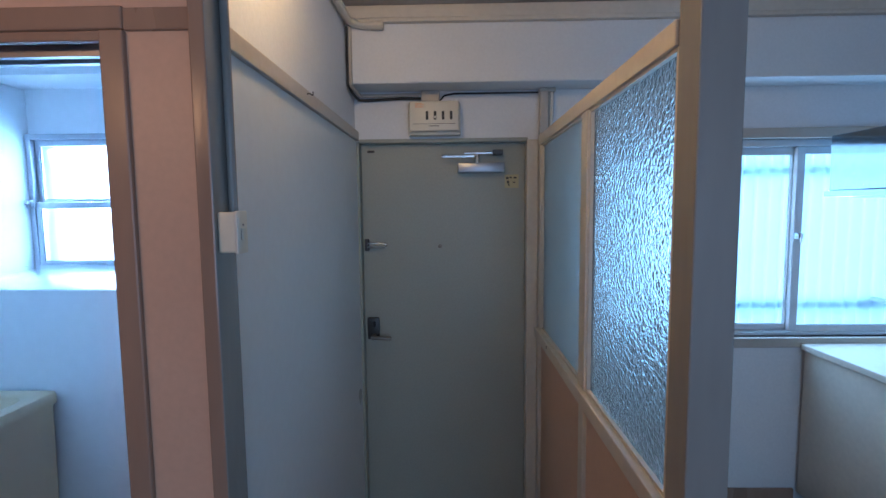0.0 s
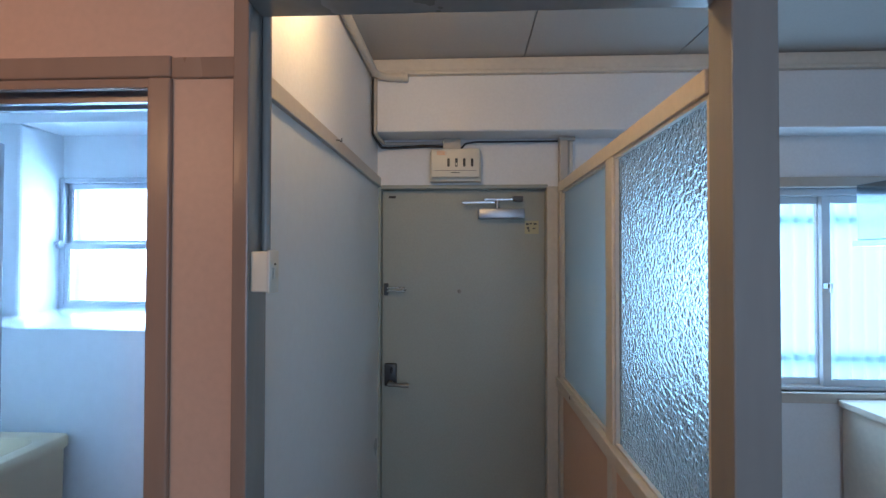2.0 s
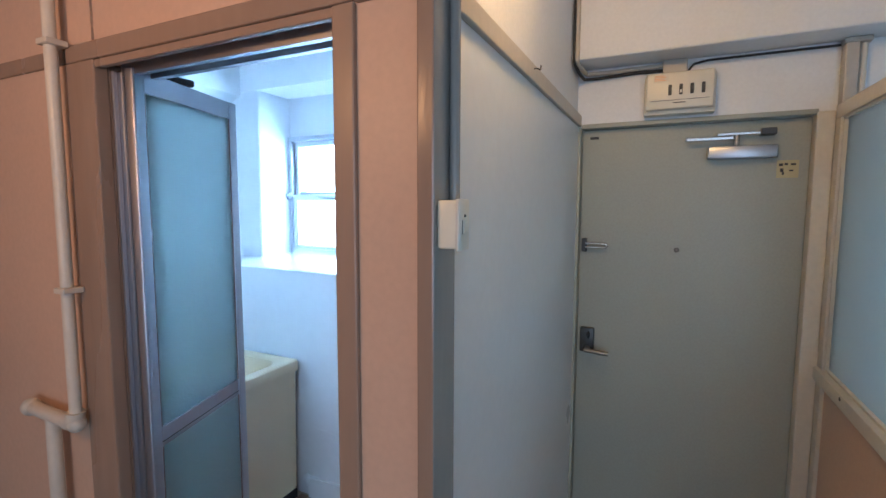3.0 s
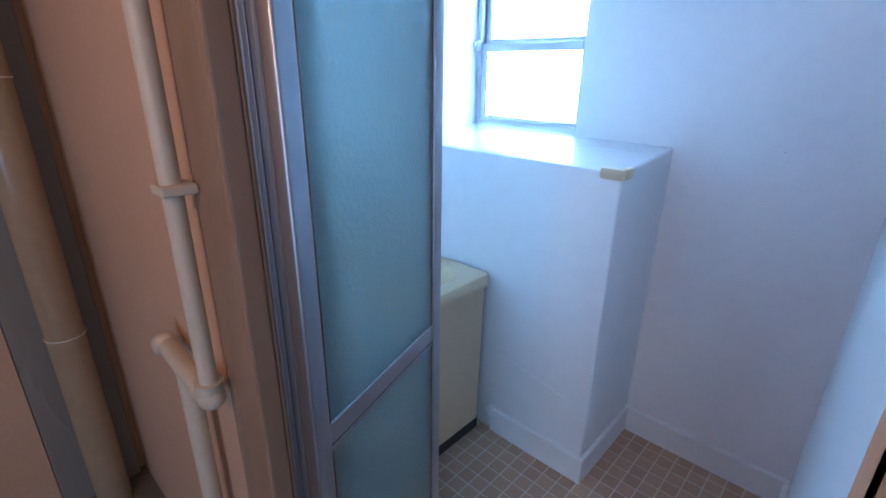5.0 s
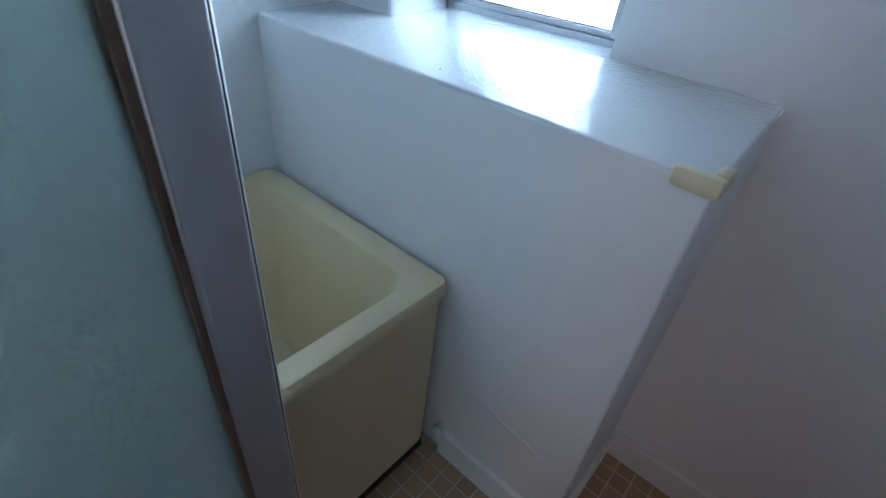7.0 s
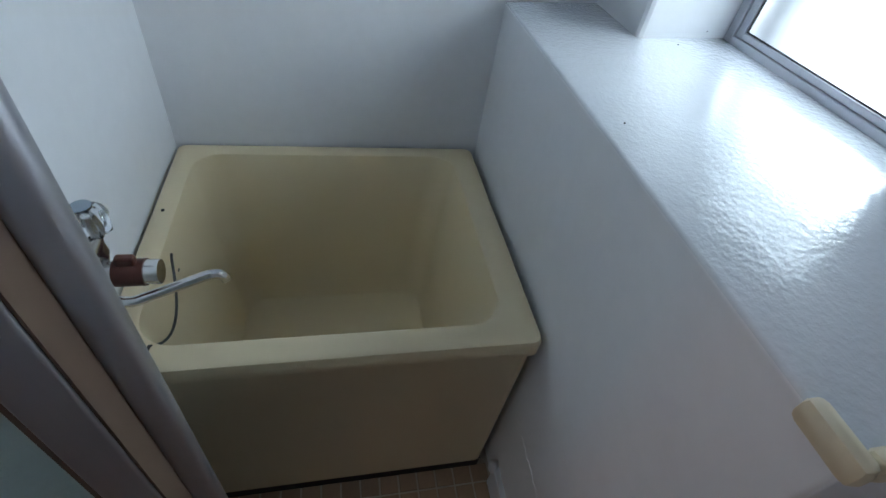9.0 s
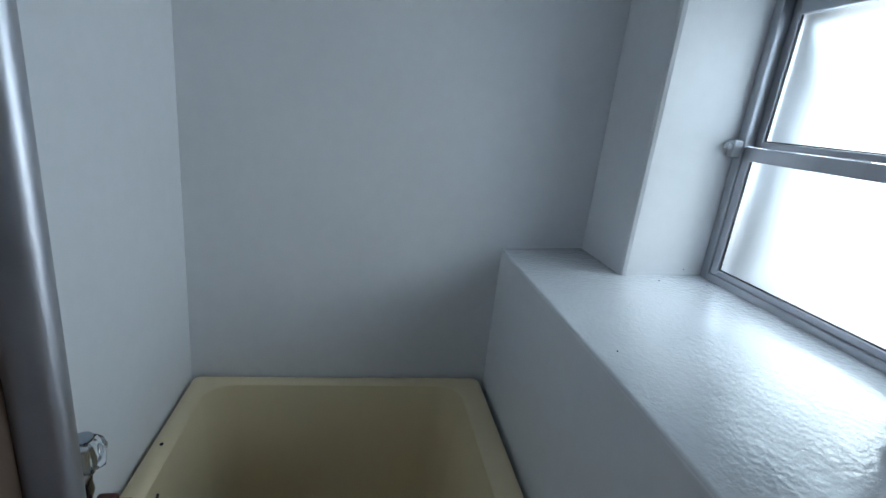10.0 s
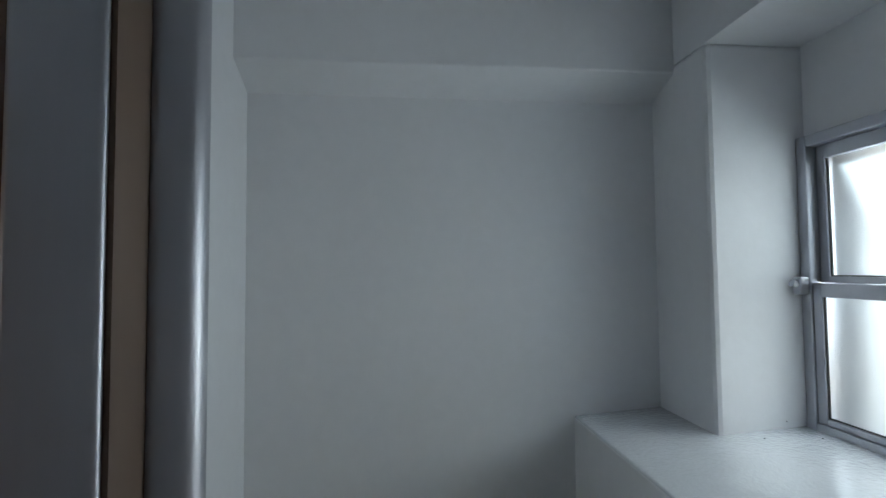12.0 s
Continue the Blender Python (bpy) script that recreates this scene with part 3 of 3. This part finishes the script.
def folding_door():
    h = holder("folding_door", "aluminium folding bathroom door with frosted panes, folded open", "folding door")
    door_panel(h, (-0.888, 1.004), (-1.006, 1.387), 0.012, "front_leaf", True)
    door_panel(h, (-0.932, 1.032), (-1.050, 1.411), 0.017, "rear_leaf", False)
    # end of the front leaf, the brown it reflects put into its colour
    part("leaf_end_strip", B(-1.033, -0.9985, 1.389, 1.392, 0.06, 1.668), STRIP, h, "end strip of the leaf with a warm brown reflection in its colour")
    part("top_latch", boxes([(-0.965, -0.925, 1.14, 1.20, 1.688, 1.706)], bev=0.005), BLACK, h, "black plastic guide shoe")
    f = tagged(new("door_frame_bath"), "aluminium track frame inside the bathroom doorway", "door frame", kind="structure")
    part("frame_side", B(OL + 0.003, OL + 0.030, 1.012, 1.075, 0.045, 1.684, bev=0.004), ALU, f)
    part("frame_lip", B(OL + 0.006, OL + 0.014, 1.002, 1.0115, 0.045, 1.684, bev=0.002), ALU, f)
    part("frame_side", B(OR - 0.026, OR - 0.003, 1.012, 1.075, 0.045, 1.684, bev=0.003), ALU, f)
    part("top_track", boxes([(OL + 0.03, OR - 0.026, 1.012, 1.026, 1.672, 1.699), (OL + 0.03, OR - 0.026, 1.0605, 1.075, 1.674, 1.699), (OL + 0.03, OR - 0.026, 1.026, 1.0605, 1.69, 1.699)]), ALU, f)


folding_door()


# ---- windows ----
def glow(name, power, colour, x0, x1, y, z0, z1):
    m = bpy.data.materials.new(name)
    m.use_nodes = True
    n, l = m.node_tree.nodes, m.node_tree.links
    n.remove(n["Principled BSDF"])
    e = n.new("ShaderNodeEmission")
    e.inputs[0].default_value, e.inputs[1].default_value = (*colour, 1), power
    l.new(e.outputs[0], n["Material Output"].inputs[0])
    return tagged(part("backdrop", B(x0, x1, y, y + 0.02, z0, z1), m), "bright hazy daylight outside the window", "backdrop", kind="structure")


glow("daylight_bath", 19.0, (0.78, 0.92, 1.0), -2.4, -0.6, 3.6, 0.2, 3.4)
glow("daylight_kitchen", 5.0, (0.62, 0.85, 1.0), 0.2, 4.2, 3.6, 0.0, 3.2)
struct("wall_outer", boxes([(-2.3, -1.745, 2.57, 2.74, 0.7, 2.2), (-1.745, -0.9, 2.57, 2.74, 0.7, 1.11), (-1.215, -0.9, 2.57, 2.74, 1.11, 2.2), (-1.745, -1.215, 2.57, 2.74, 1.79, 2.2)]), WHITE, "white outer face of the window opening", "wall")


def bath_window():
    h = tagged(new("window_1"), "grey aluminium bathroom window with two frosted sashes", "window", kind="structure")
    x0, x1, z0, z1 = -1.776, WR + 0.002, 1.112, 1.772
    zm = 1.435
    for a in ((x0, x0 + 0.026, z0, z1), (x1 - 0.026, x1, z0, z1)):
        part("window_frame", B(a[0], a[1], 2.435, 2.500, a[2], a[3], bev=0.003), ALU, h)
    part("window_frame", B(x0 + 0.026, x1 - 0.026, 2.435, 2.50, z0, z0 + 0.020, bev=0.003), ALU, h)
    part("window_frame", B(x0 + 0.026, x1 - 0.026, 2.435, 2.50, z1 - 0.026, z1, bev=0.003), ALU, h)
    for za, zb, y, n in ((z0 + 0.02, zm + 0.004, 2.447, "lower_sash"), (zm + 0.005, z1 - 0.026, 2.468, "upper_sash")):
        s = new(n)
        s.parent = h
        xa, xb = x0 + 0.027, x1 - 0.027
        part("stile", B(xa, xa + 0.022, y - 0.008, y + 0.012, za, zb, bev=0.002), ALU, s)
        part("stile", B(xb - 0.022, xb, y - 0.008, y + 0.012, za, zb, bev=0.002), ALU, s)
        part("rail", B(xa + 0.022, xb - 0.022, y - 0.008, y + 0.012, za, za + 0.014, bev=0.002), ALU, s)
        part("rail", B(xa + 0.022, xb - 0.022, y - 0.012, y + 0.012, zb - 0.03, zb, bev=0.002), ALU, s)
        p = part("pane", B(xa + 0.022, xb - 0.022, y, y + 0.004, za + 0.014, zb - 0.03), FROST, s, "frosted figured glass")
        p.visible_shadow = False
        part("gasket", boxes([(xa + 0.022, xa + 0.0245, y - 0.004, y - 0.0005, za + 0.014, zb - 0.03), (xa + 0.0245, xb - 0.0245, y - 0.004, y - 0.0005, za + 0.0142, za + 0.0168)]), BLACK, s)
    bm = B(x0 + 0.002, x0 + 0.024, 2.412, 2.436, zm - 0.022, zm + 0.018, bev=0.004)
    cyl(bm, (x0 + 0.012, 2.418, zm), (x0 + 0.012, 2.402, zm + 0.004), 0.008)
    part("latch", bm, ALU, h, "small worn metal latch")


bath_window()


def kitchen_window():
    h = tagged(new("window_2"), "aluminium sliding kitchen window with clear obscured panes", "window", kind="structure")
    x0, x1, z0, z1 = 1.21, 2.50, 0.79, 1.68
    part("window_frame", B(x0, x0 + 0.03, 2.30, 2.40, z0, z1, bev=0.002), SASH, h)
    part("window_frame", B(x1 - 0.03, x1, 2.30, 2.40, z0, z1, bev=0.002), SASH, h)
    part("window_frame", B(x0 + 0.03, x1 - 0.03, 2.30, 2.40, z0, z0 + 0.012, bev=0.002), SASH, h)
    part("window_frame", B(x0 + 0.03, x1 - 0.03, 2.30, 2.40, z1 - 0.03, z1, bev=0.002), SASH, h)
    tr = ((x0 - 0.05, x0, z0 - 0.045, z1 + 0.045), (x1, x1 + 0.018, z0 - 0.045, z1 + 0.045), (x0, x1, z0 - 0.045, z0), (x0, x1, z1, z1 + 0.045))
    for a in tr:
        part("window_trim", B(a[0], a[1], 2.252, 2.30, a[2], a[3], bev=0.003), RAIL, h, "grey painted wooden trim")
    for xa, xb, y, n in ((x0 + 0.03, 1.915, 2.365, "sash"), (1.880, x1 - 0.03, 2.335, "sash")):
        s = new(n)
        s.parent = h
        for a in ((xa, xa + 0.036), (xb - 0.036, xb)):
            part("stile", B(a[0], a[1], y - 0.012, y + 0.012, z0 + 0.012, z1 - 0.03, bev=0.002), SASH, s)
        part("rail", B(xa + 0.036, xb - 0.036, y - 0.012, y + 0.012, z0 + 0.012, z0 + 0.040, bev=0.002), SASH, s)
        part("rail", B(xa + 0.036, xb - 0.036, y - 0.012, y + 0.012, z1 - 0.062, z1 - 0.03, bev=0.002), SASH, s)
        p = part("pane", B(xa + 0.036, xb - 0.036, y - 0.002, y + 0.002, z0 + 0.040, z1 - 0.062), CLEAR, s)
        p.visible_shadow = False
    part("crescent_lock", boxes([(1.882, 1.910, 2.300, 2.323, 1.235, 1.262), (1.890, 1.900, 2.292, 2.300, 1.215, 1.262)], bev=0.003), CHROME, h, "crescent sash lock")


kitchen_window()


def corrugated_screen():
    bm = bmesh.new()
    n = 260
    rows = []
    for i in range(n + 1):
        x = 0.9 + 2.2 * i / n
        y = 2.86 + 0.016 * math.sin(2 * math.pi * (x - 0.9) / 0.076)
        rows.append([bm.verts.new((x, y, z)) for z in (0.4, 1.18, 1.78)])
    for a, b in zip(rows, rows[1:]):
        for k in range(2):
            bm.faces.new((a[k], b[k], b[k + 1], a[k + 1]))
    m = bpy.data.materials.new("translucent_plastic")
    m.use_nodes = True
    nn, l = m.node_tree.nodes, m.node_tree.links
    nn.remove(nn["Principled BSDF"])
    t, d, mix = nn.new("ShaderNodeBsdfTranslucent"), nn.new("ShaderNodeBsdfDiffuse"), nn.new("ShaderNodeMixShader")
    t.inputs[0].default_value = (0.80, 0.92, 0.96, 1)
    d.inputs[0].default_value = (0.75, 0.82, 0.86, 1)
    mix.inputs[0].default_value = 0.3
    l.new(t.outputs[0], mix.inputs[1])
    l.new(d.outputs[0], mix.inputs[2])
    l.new(mix.outputs[0], nn["Material Output"].inputs[0])
    h = holder("corrugated_screen", "white translucent corrugated screen outside the kitchen window", "screen")
    part("sheet", bm, m, h, smooth="all")
    for x in (1.0, 2.7):
        part("mounting_bracket", B(x, x + 0.04, 2.5, 2.915, 0.84, 0.86), SCREEN, h)
    for z in (0.79, 1.56):
        part("batten", B(0.9, 3.1, 2.882, 2.915, z, z + 0.045), SCREEN, h)


corrugated_screen()


def balcony_window():
    h = tagged(new("window_3"), "wide aluminium balcony window", "window", kind="structure")
    for x0, x1, z0, z1 in ((0.2, 0.24, 0.35, 2.05), (2.16, 2.2, 0.35, 2.05), (0.24, 2.16, 0.35, 0.39), (0.24, 2.16, 2.01, 2.05), (1.18, 1.23, 0.39, 2.01)):
        part("window_frame", B(x0, x1, -2.75, -2.69, z0, z1, bev=0.003), ALU, h)
    for x0, x1 in ((0.24, 1.18), (1.23, 2.16)):
        p = part("pane", B(x0, x1, -2.722, -2.718, 0.39, 2.01), CLEAR, h)
        p.visible_shadow = False


balcony_window()


# ---- kitchen ----
def kitchen():
    c = holder("kitchen_cabinet", "pale low kitchen counter unit along the side wall", "cabinet")
    part("body", B(1.905, 2.518, 1.0, 2.2515, 0.06, 0.735, bev=0.003), CREAM, c, smooth=True)
    part("plinth", B(1.95, 2.518, 1.0, 2.252, 0, 0.06), DARKMETAL, c)
    t = part("worktop", B(1.885, 2.519, 0.99, 2.2515, 0.736, 0.765, bev=0.004), CREAM, c, "pale laminate worktop")
    h = holder("range_hood", "grey steel box range hood mounted on the side wall", "range hood")
    bm = bmesh.new()
    for z0, z1, x, y0, y1 in ((1.42, 1.445, 1.86, 1.30, 2.137), (1.445, 1.67, 1.875, 1.31, 2.13)):
        box(bm, x, 2.519, y0, y1, z0, z1, bev=0.003)
    part("canopy", bm, HOOD, h)
    part("filter", B(1.93, 2.46, 1.36, 2.08, 1.412, 1.4195), ALU, h)


kitchen()


# ---- bathtub ----
def rrect(x0, x1, y0, y1, r, z, n=6):
    pts = []
    for cx, cy, a0 in ((x1 - r, y1 - r, 0), (x0 + r, y1 - r, 90), (x0 + r, y0 + r, 180), (x1 - r, y0 + r, 270)):
        for i in range(n + 1):
            a = radians(a0 + 90 * i / n)
            pts.append((cx + r * math.cos(a), cy + r * math.sin(a), z))
    return pts


def bathtub():
    h = holder("bathtub", "deep square ivory enamel bathtub beside the plaster ledge", "bathtub")
    x0, x1, y0, y1, zt = -2.002, -1.291, 1.148, 1.966, 0.671
    ix0, ix1, iy0, iy1 = -1.955, -1.352, 1.200, 1.894
    L = [rrect(x0 + 0.012, x1 - 0.014, y0 + 0.012, y1 - 0.016, 0.02, 0.055), rrect(x0 + 0.012, x1 - 0.008, y0 + 0.012, y1 - 0.012, 0.02, 0.615),
         rrect(x0, x1 - 0.002, y0, y1, 0.02, 0.622), rrect(x0, x1, y0, y1, 0.022, 0.655), rrect(x0 + 0.003, x1 - 0.004, y0 + 0.003, y1 - 0.004, 0.022, 0.667),
         rrect(x0 + 0.010, x1 - 0.012, y0 + 0.010, y1 - 0.012, 0.024, zt), rrect(ix0 - 0.010, ix1 + 0.010, iy0 - 0.010, iy1 + 0.010, 0.072, zt - 0.001),
         rrect(ix0 - 0.003, ix1 + 0.003, iy0 - 0.003, iy1 + 0.003, 0.070, zt - 0.005), rrect(ix0, ix1, iy0, iy1, 0.070, zt - 0.016),
         rrect(ix0 + 0.035, ix1 - 0.018, iy0 + 0.030, iy1 - 0.030, 0.065, 0.34), rrect(ix0 + 0.060, ix1 - 0.030, iy0 + 0.055, iy1 - 0.055, 0.06, 0.155),
         rrect(ix0 + 0.070, ix1 - 0.040, iy0 + 0.065, iy1 - 0.065, 0.055, 0.142), rrect(ix0 + 0.095, ix1 - 0.06, iy0 + 0.09, iy1 - 0.09, 0.04, 0.138)]
    part("shell", loft(L), TUB, h, smooth="all")
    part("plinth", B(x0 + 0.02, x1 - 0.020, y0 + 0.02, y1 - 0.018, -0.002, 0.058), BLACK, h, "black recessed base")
    part("scratch", B(-1.60, -1.592, 1.2125, 1.2145, 0.60, 0.603), DARKMETAL, h)
    part("rim_hole", cyl(bmesh.new(), (-1.72, 1.172, 0.668), (-1.72, 1.172, 0.6725), 0.004), BLACK, h)
    bm = tube(bmesh.new(), [(-1.60, 1.209, 0.648)] + bend((-1.58, 1.214, 0.648), (-1.43, 1.25, 0.55), (-1.345, 1.232, 0.674), 12) + [(-1.32, 1.231, 0.676)], 0.0028, 8)
    part("plug_chain", bm, DARKMETAL, h, "thin dark plug chain", smooth=True)


bathtub()


def faucet():
    h = holder("bath_mixer_tap", "chrome wall mixer tap with crystal knob and brown handle", "faucet")
    x, y, z = -1.42, 1.14, 0.785
    bm = cyl(bmesh.new(), (x, y, z), (x, y + 0.012, z), 0.032, 28)
    cyl(bm, (x, y + 0.01, z), (x, y + 0.055, z), 0.021)
    part("body", bm, CHROME, h, smooth=True)
    part("temperature_handle", boxes([(x - 0.008, x + 0.008, y + 0.062, y + 0.092, z + 0.02, z + 0.038)], bev=0.004), BROWNPL, h, "dark brown plastic grip")
    part("handle_drum", cyl(bmesh.new(), (x, y + 0.055, z), (x, y + 0.102, z), 0.024, 28), BROWNPL, h, "dark brown plastic drum", smooth=True)
    part("end_cap", cyl(bmesh.new(), (x, y + 0.102, z), (x, y + 0.124, z), 0.0215, 28), CHROME, h, smooth=True)
    bm = tube(bmesh.new(), [(x - 0.01, y + 0.03, z + 0.005), (x - 0.012, y + 0.04, z + 0.04), (x - 0.006, y + 0.048, z + 0.085)], 0.014)
    part("riser", bm, CHROME, h, smooth=True)
    k = (x - 0.005, y + 0.050, z + 0.112)
    bm = bmesh.new()
    loops = []
    for dz, r in ((-0.026, 0.016), (-0.018, 0.026), (0.004, 0.029), (0.018, 0.024), (0.026, 0.017)):
        loops.append([(k[0] + (r + 0.003 * math.cos(8 * a)) * math.cos(a), k[1] + (r + 0.003 * math.cos(8 * a)) * math.sin(a), k[2] + dz) for a in (i * math.pi / 24 for i in range(48))])
    bm.free()
    kn = part("crystal_knob", loft(loops, True), CLEAR, h, "faceted clear acrylic knob", smooth=True)
    part("knob_core", cyl(bmesh.new(), (k[0], k[1], k[2] - 0.03), (k[0], k[1], k[2] + 0.010), 0.009), CHROME, kn)
    part("knob_badge", cyl(bmesh.new(), (k[0], k[1], k[2] + 0.0265), (k[0], k[1], k[2] + 0.030), 0.015), HOOD, kn)
    pts = [(x + 0.004, y + 0.03, z - 0.014)] + bend((x + 0.012, y + 0.034, z - 0.035), (x + 0.022, y + 0.040, z - 0.058), (x + 0.019, y + 0.075, z - 0.053)) + bend((x - 0.012, y + 0.180, z - 0.032), (x - 0.020, y + 0.212, z - 0.024), (x - 0.022, y + 0.216, z - 0.050))
    part("spout", tube(bmesh.new(), pts, 0.0095, 14), CHROME, h, "swivel spout pipe", smooth=True)


faucet()


def corner_guard():
    h = holder("corner_guard", "cream rubber corner protector on the ledge corner", "corner guard")
    bm = boxes([(-0.950, -0.877, 1.972, 1.996, 1.054, 1.088), (-0.901, -0.877, 1.9965, 2.046, 1.054, 1.088)], bev=0.010)
    part("pad", bm, GUARD, h, smooth=True)


corner_guard()

# shallow ridges where the plaster has been patched
for x0, x1, z, dz in ((-1.13, -0.97, 0.33, -0.03), (-1.02, -0.93, 0.47, 0.012), (-1.24, -1.10, 0.345, -0.012)):
    n = 14
    pts = [(x0 + (x1 - x0) * i / n, 1.9822, z + dz * i / n + random.uniform(-0.006, 0.006)) for i in range(n + 1)]
    tagged(part("plaster_ridge", tube(bmesh.new(), pts, 0.0011, 6), BATH, smooth="all"), "thin painted-over crack ridge in the white plaster", "plaster ridge", kind="structure")
# blob of sealant at the foot of the ledge
bm = ball(bmesh.new(), (-1.268, 1.972, 0.085), 0.022, (0.9, 0.6, 1.5), 14)
for v in bm.verts:
    v.co += 0.004 * noise.noise_vector(v.co * 60)
tagged(part("sealant_lump", bm, BATH, smooth="all"), "painted lump of mortar beside the bathtub", "mortar lump", kind="structure")
# small dark holes and specks in the bathroom plaster
for k, (x, y, z) in enumerate(((-0.76, 2.3425, 0.085), (-1.70, 2.40, 1.1165), (-1.429, 2.026, 1.0865), (-1.737, 2.299, 1.108), (-1.777, 2.388, 1.127), (-0.591, 2.360, 1.126))):
    tagged(part("wall_plug", ball(bmesh.new(), (x, y, z), 0.0013, seg=8), BLACK), "tiny dark plug hole in the white plaster", "plug")


# ---- mosaic floor ----
def mosaic():
    p = 0.054
    g = 0.0045
    me = bpy.data.meshes.new("tile")
    bm = bmesh.new()
    h = p / 2 - g / 2
    loops = [[(-h, -h, -0.004), (h, -h, -0.004), (h, h, -0.004), (-h, h, -0.004)], [(-h, -h, 0), (h, -h, 0), (h, h, 0), (-h, h, 0)], [(-h + 0.0015, -h + 0.0015, 0.0012), (h - 0.0015, -h + 0.0015, 0.0012), (h - 0.0015, h - 0.0015, 0.0012), (-h + 0.0015, h - 0.0015, 0.0012)]]
    bm.free()
    bm = loft(loops)
    bmesh.ops.recalc_face_normals(bm, faces=bm.faces)
    bm.to_mesh(me)
    bm.free()
    me.materials.append(TILE)
    floor_ob = bpy.data.objects["floor_bath"]
    rest = bmesh.new()
    n = 0
    y = 2.33
    while y > 1.15:
        x = -0.37
        while x > -1.30:
            ok = not (x < -0.86 and y > 1.955)
            if ok:
                if n < 300:
                    t = new("tile", me)
                    t.location = (x, y, random.uniform(-0.0006, 0.0004))
                    t.rotation_euler = (random.uniform(-0.006, 0.006), random.uniform(-0.006, 0.006), random.uniform(-0.012, 0.012))
                    t.parent = floor_ob
                    n += 1
                else:
                    box(rest, x - h, x + h, y - h, y + h, -0.004, 0.001)
            x -= p
        y -= p
    tagged(part("tile_rest", rest, TILE, floor_ob), kind="stuff")


mosaic()
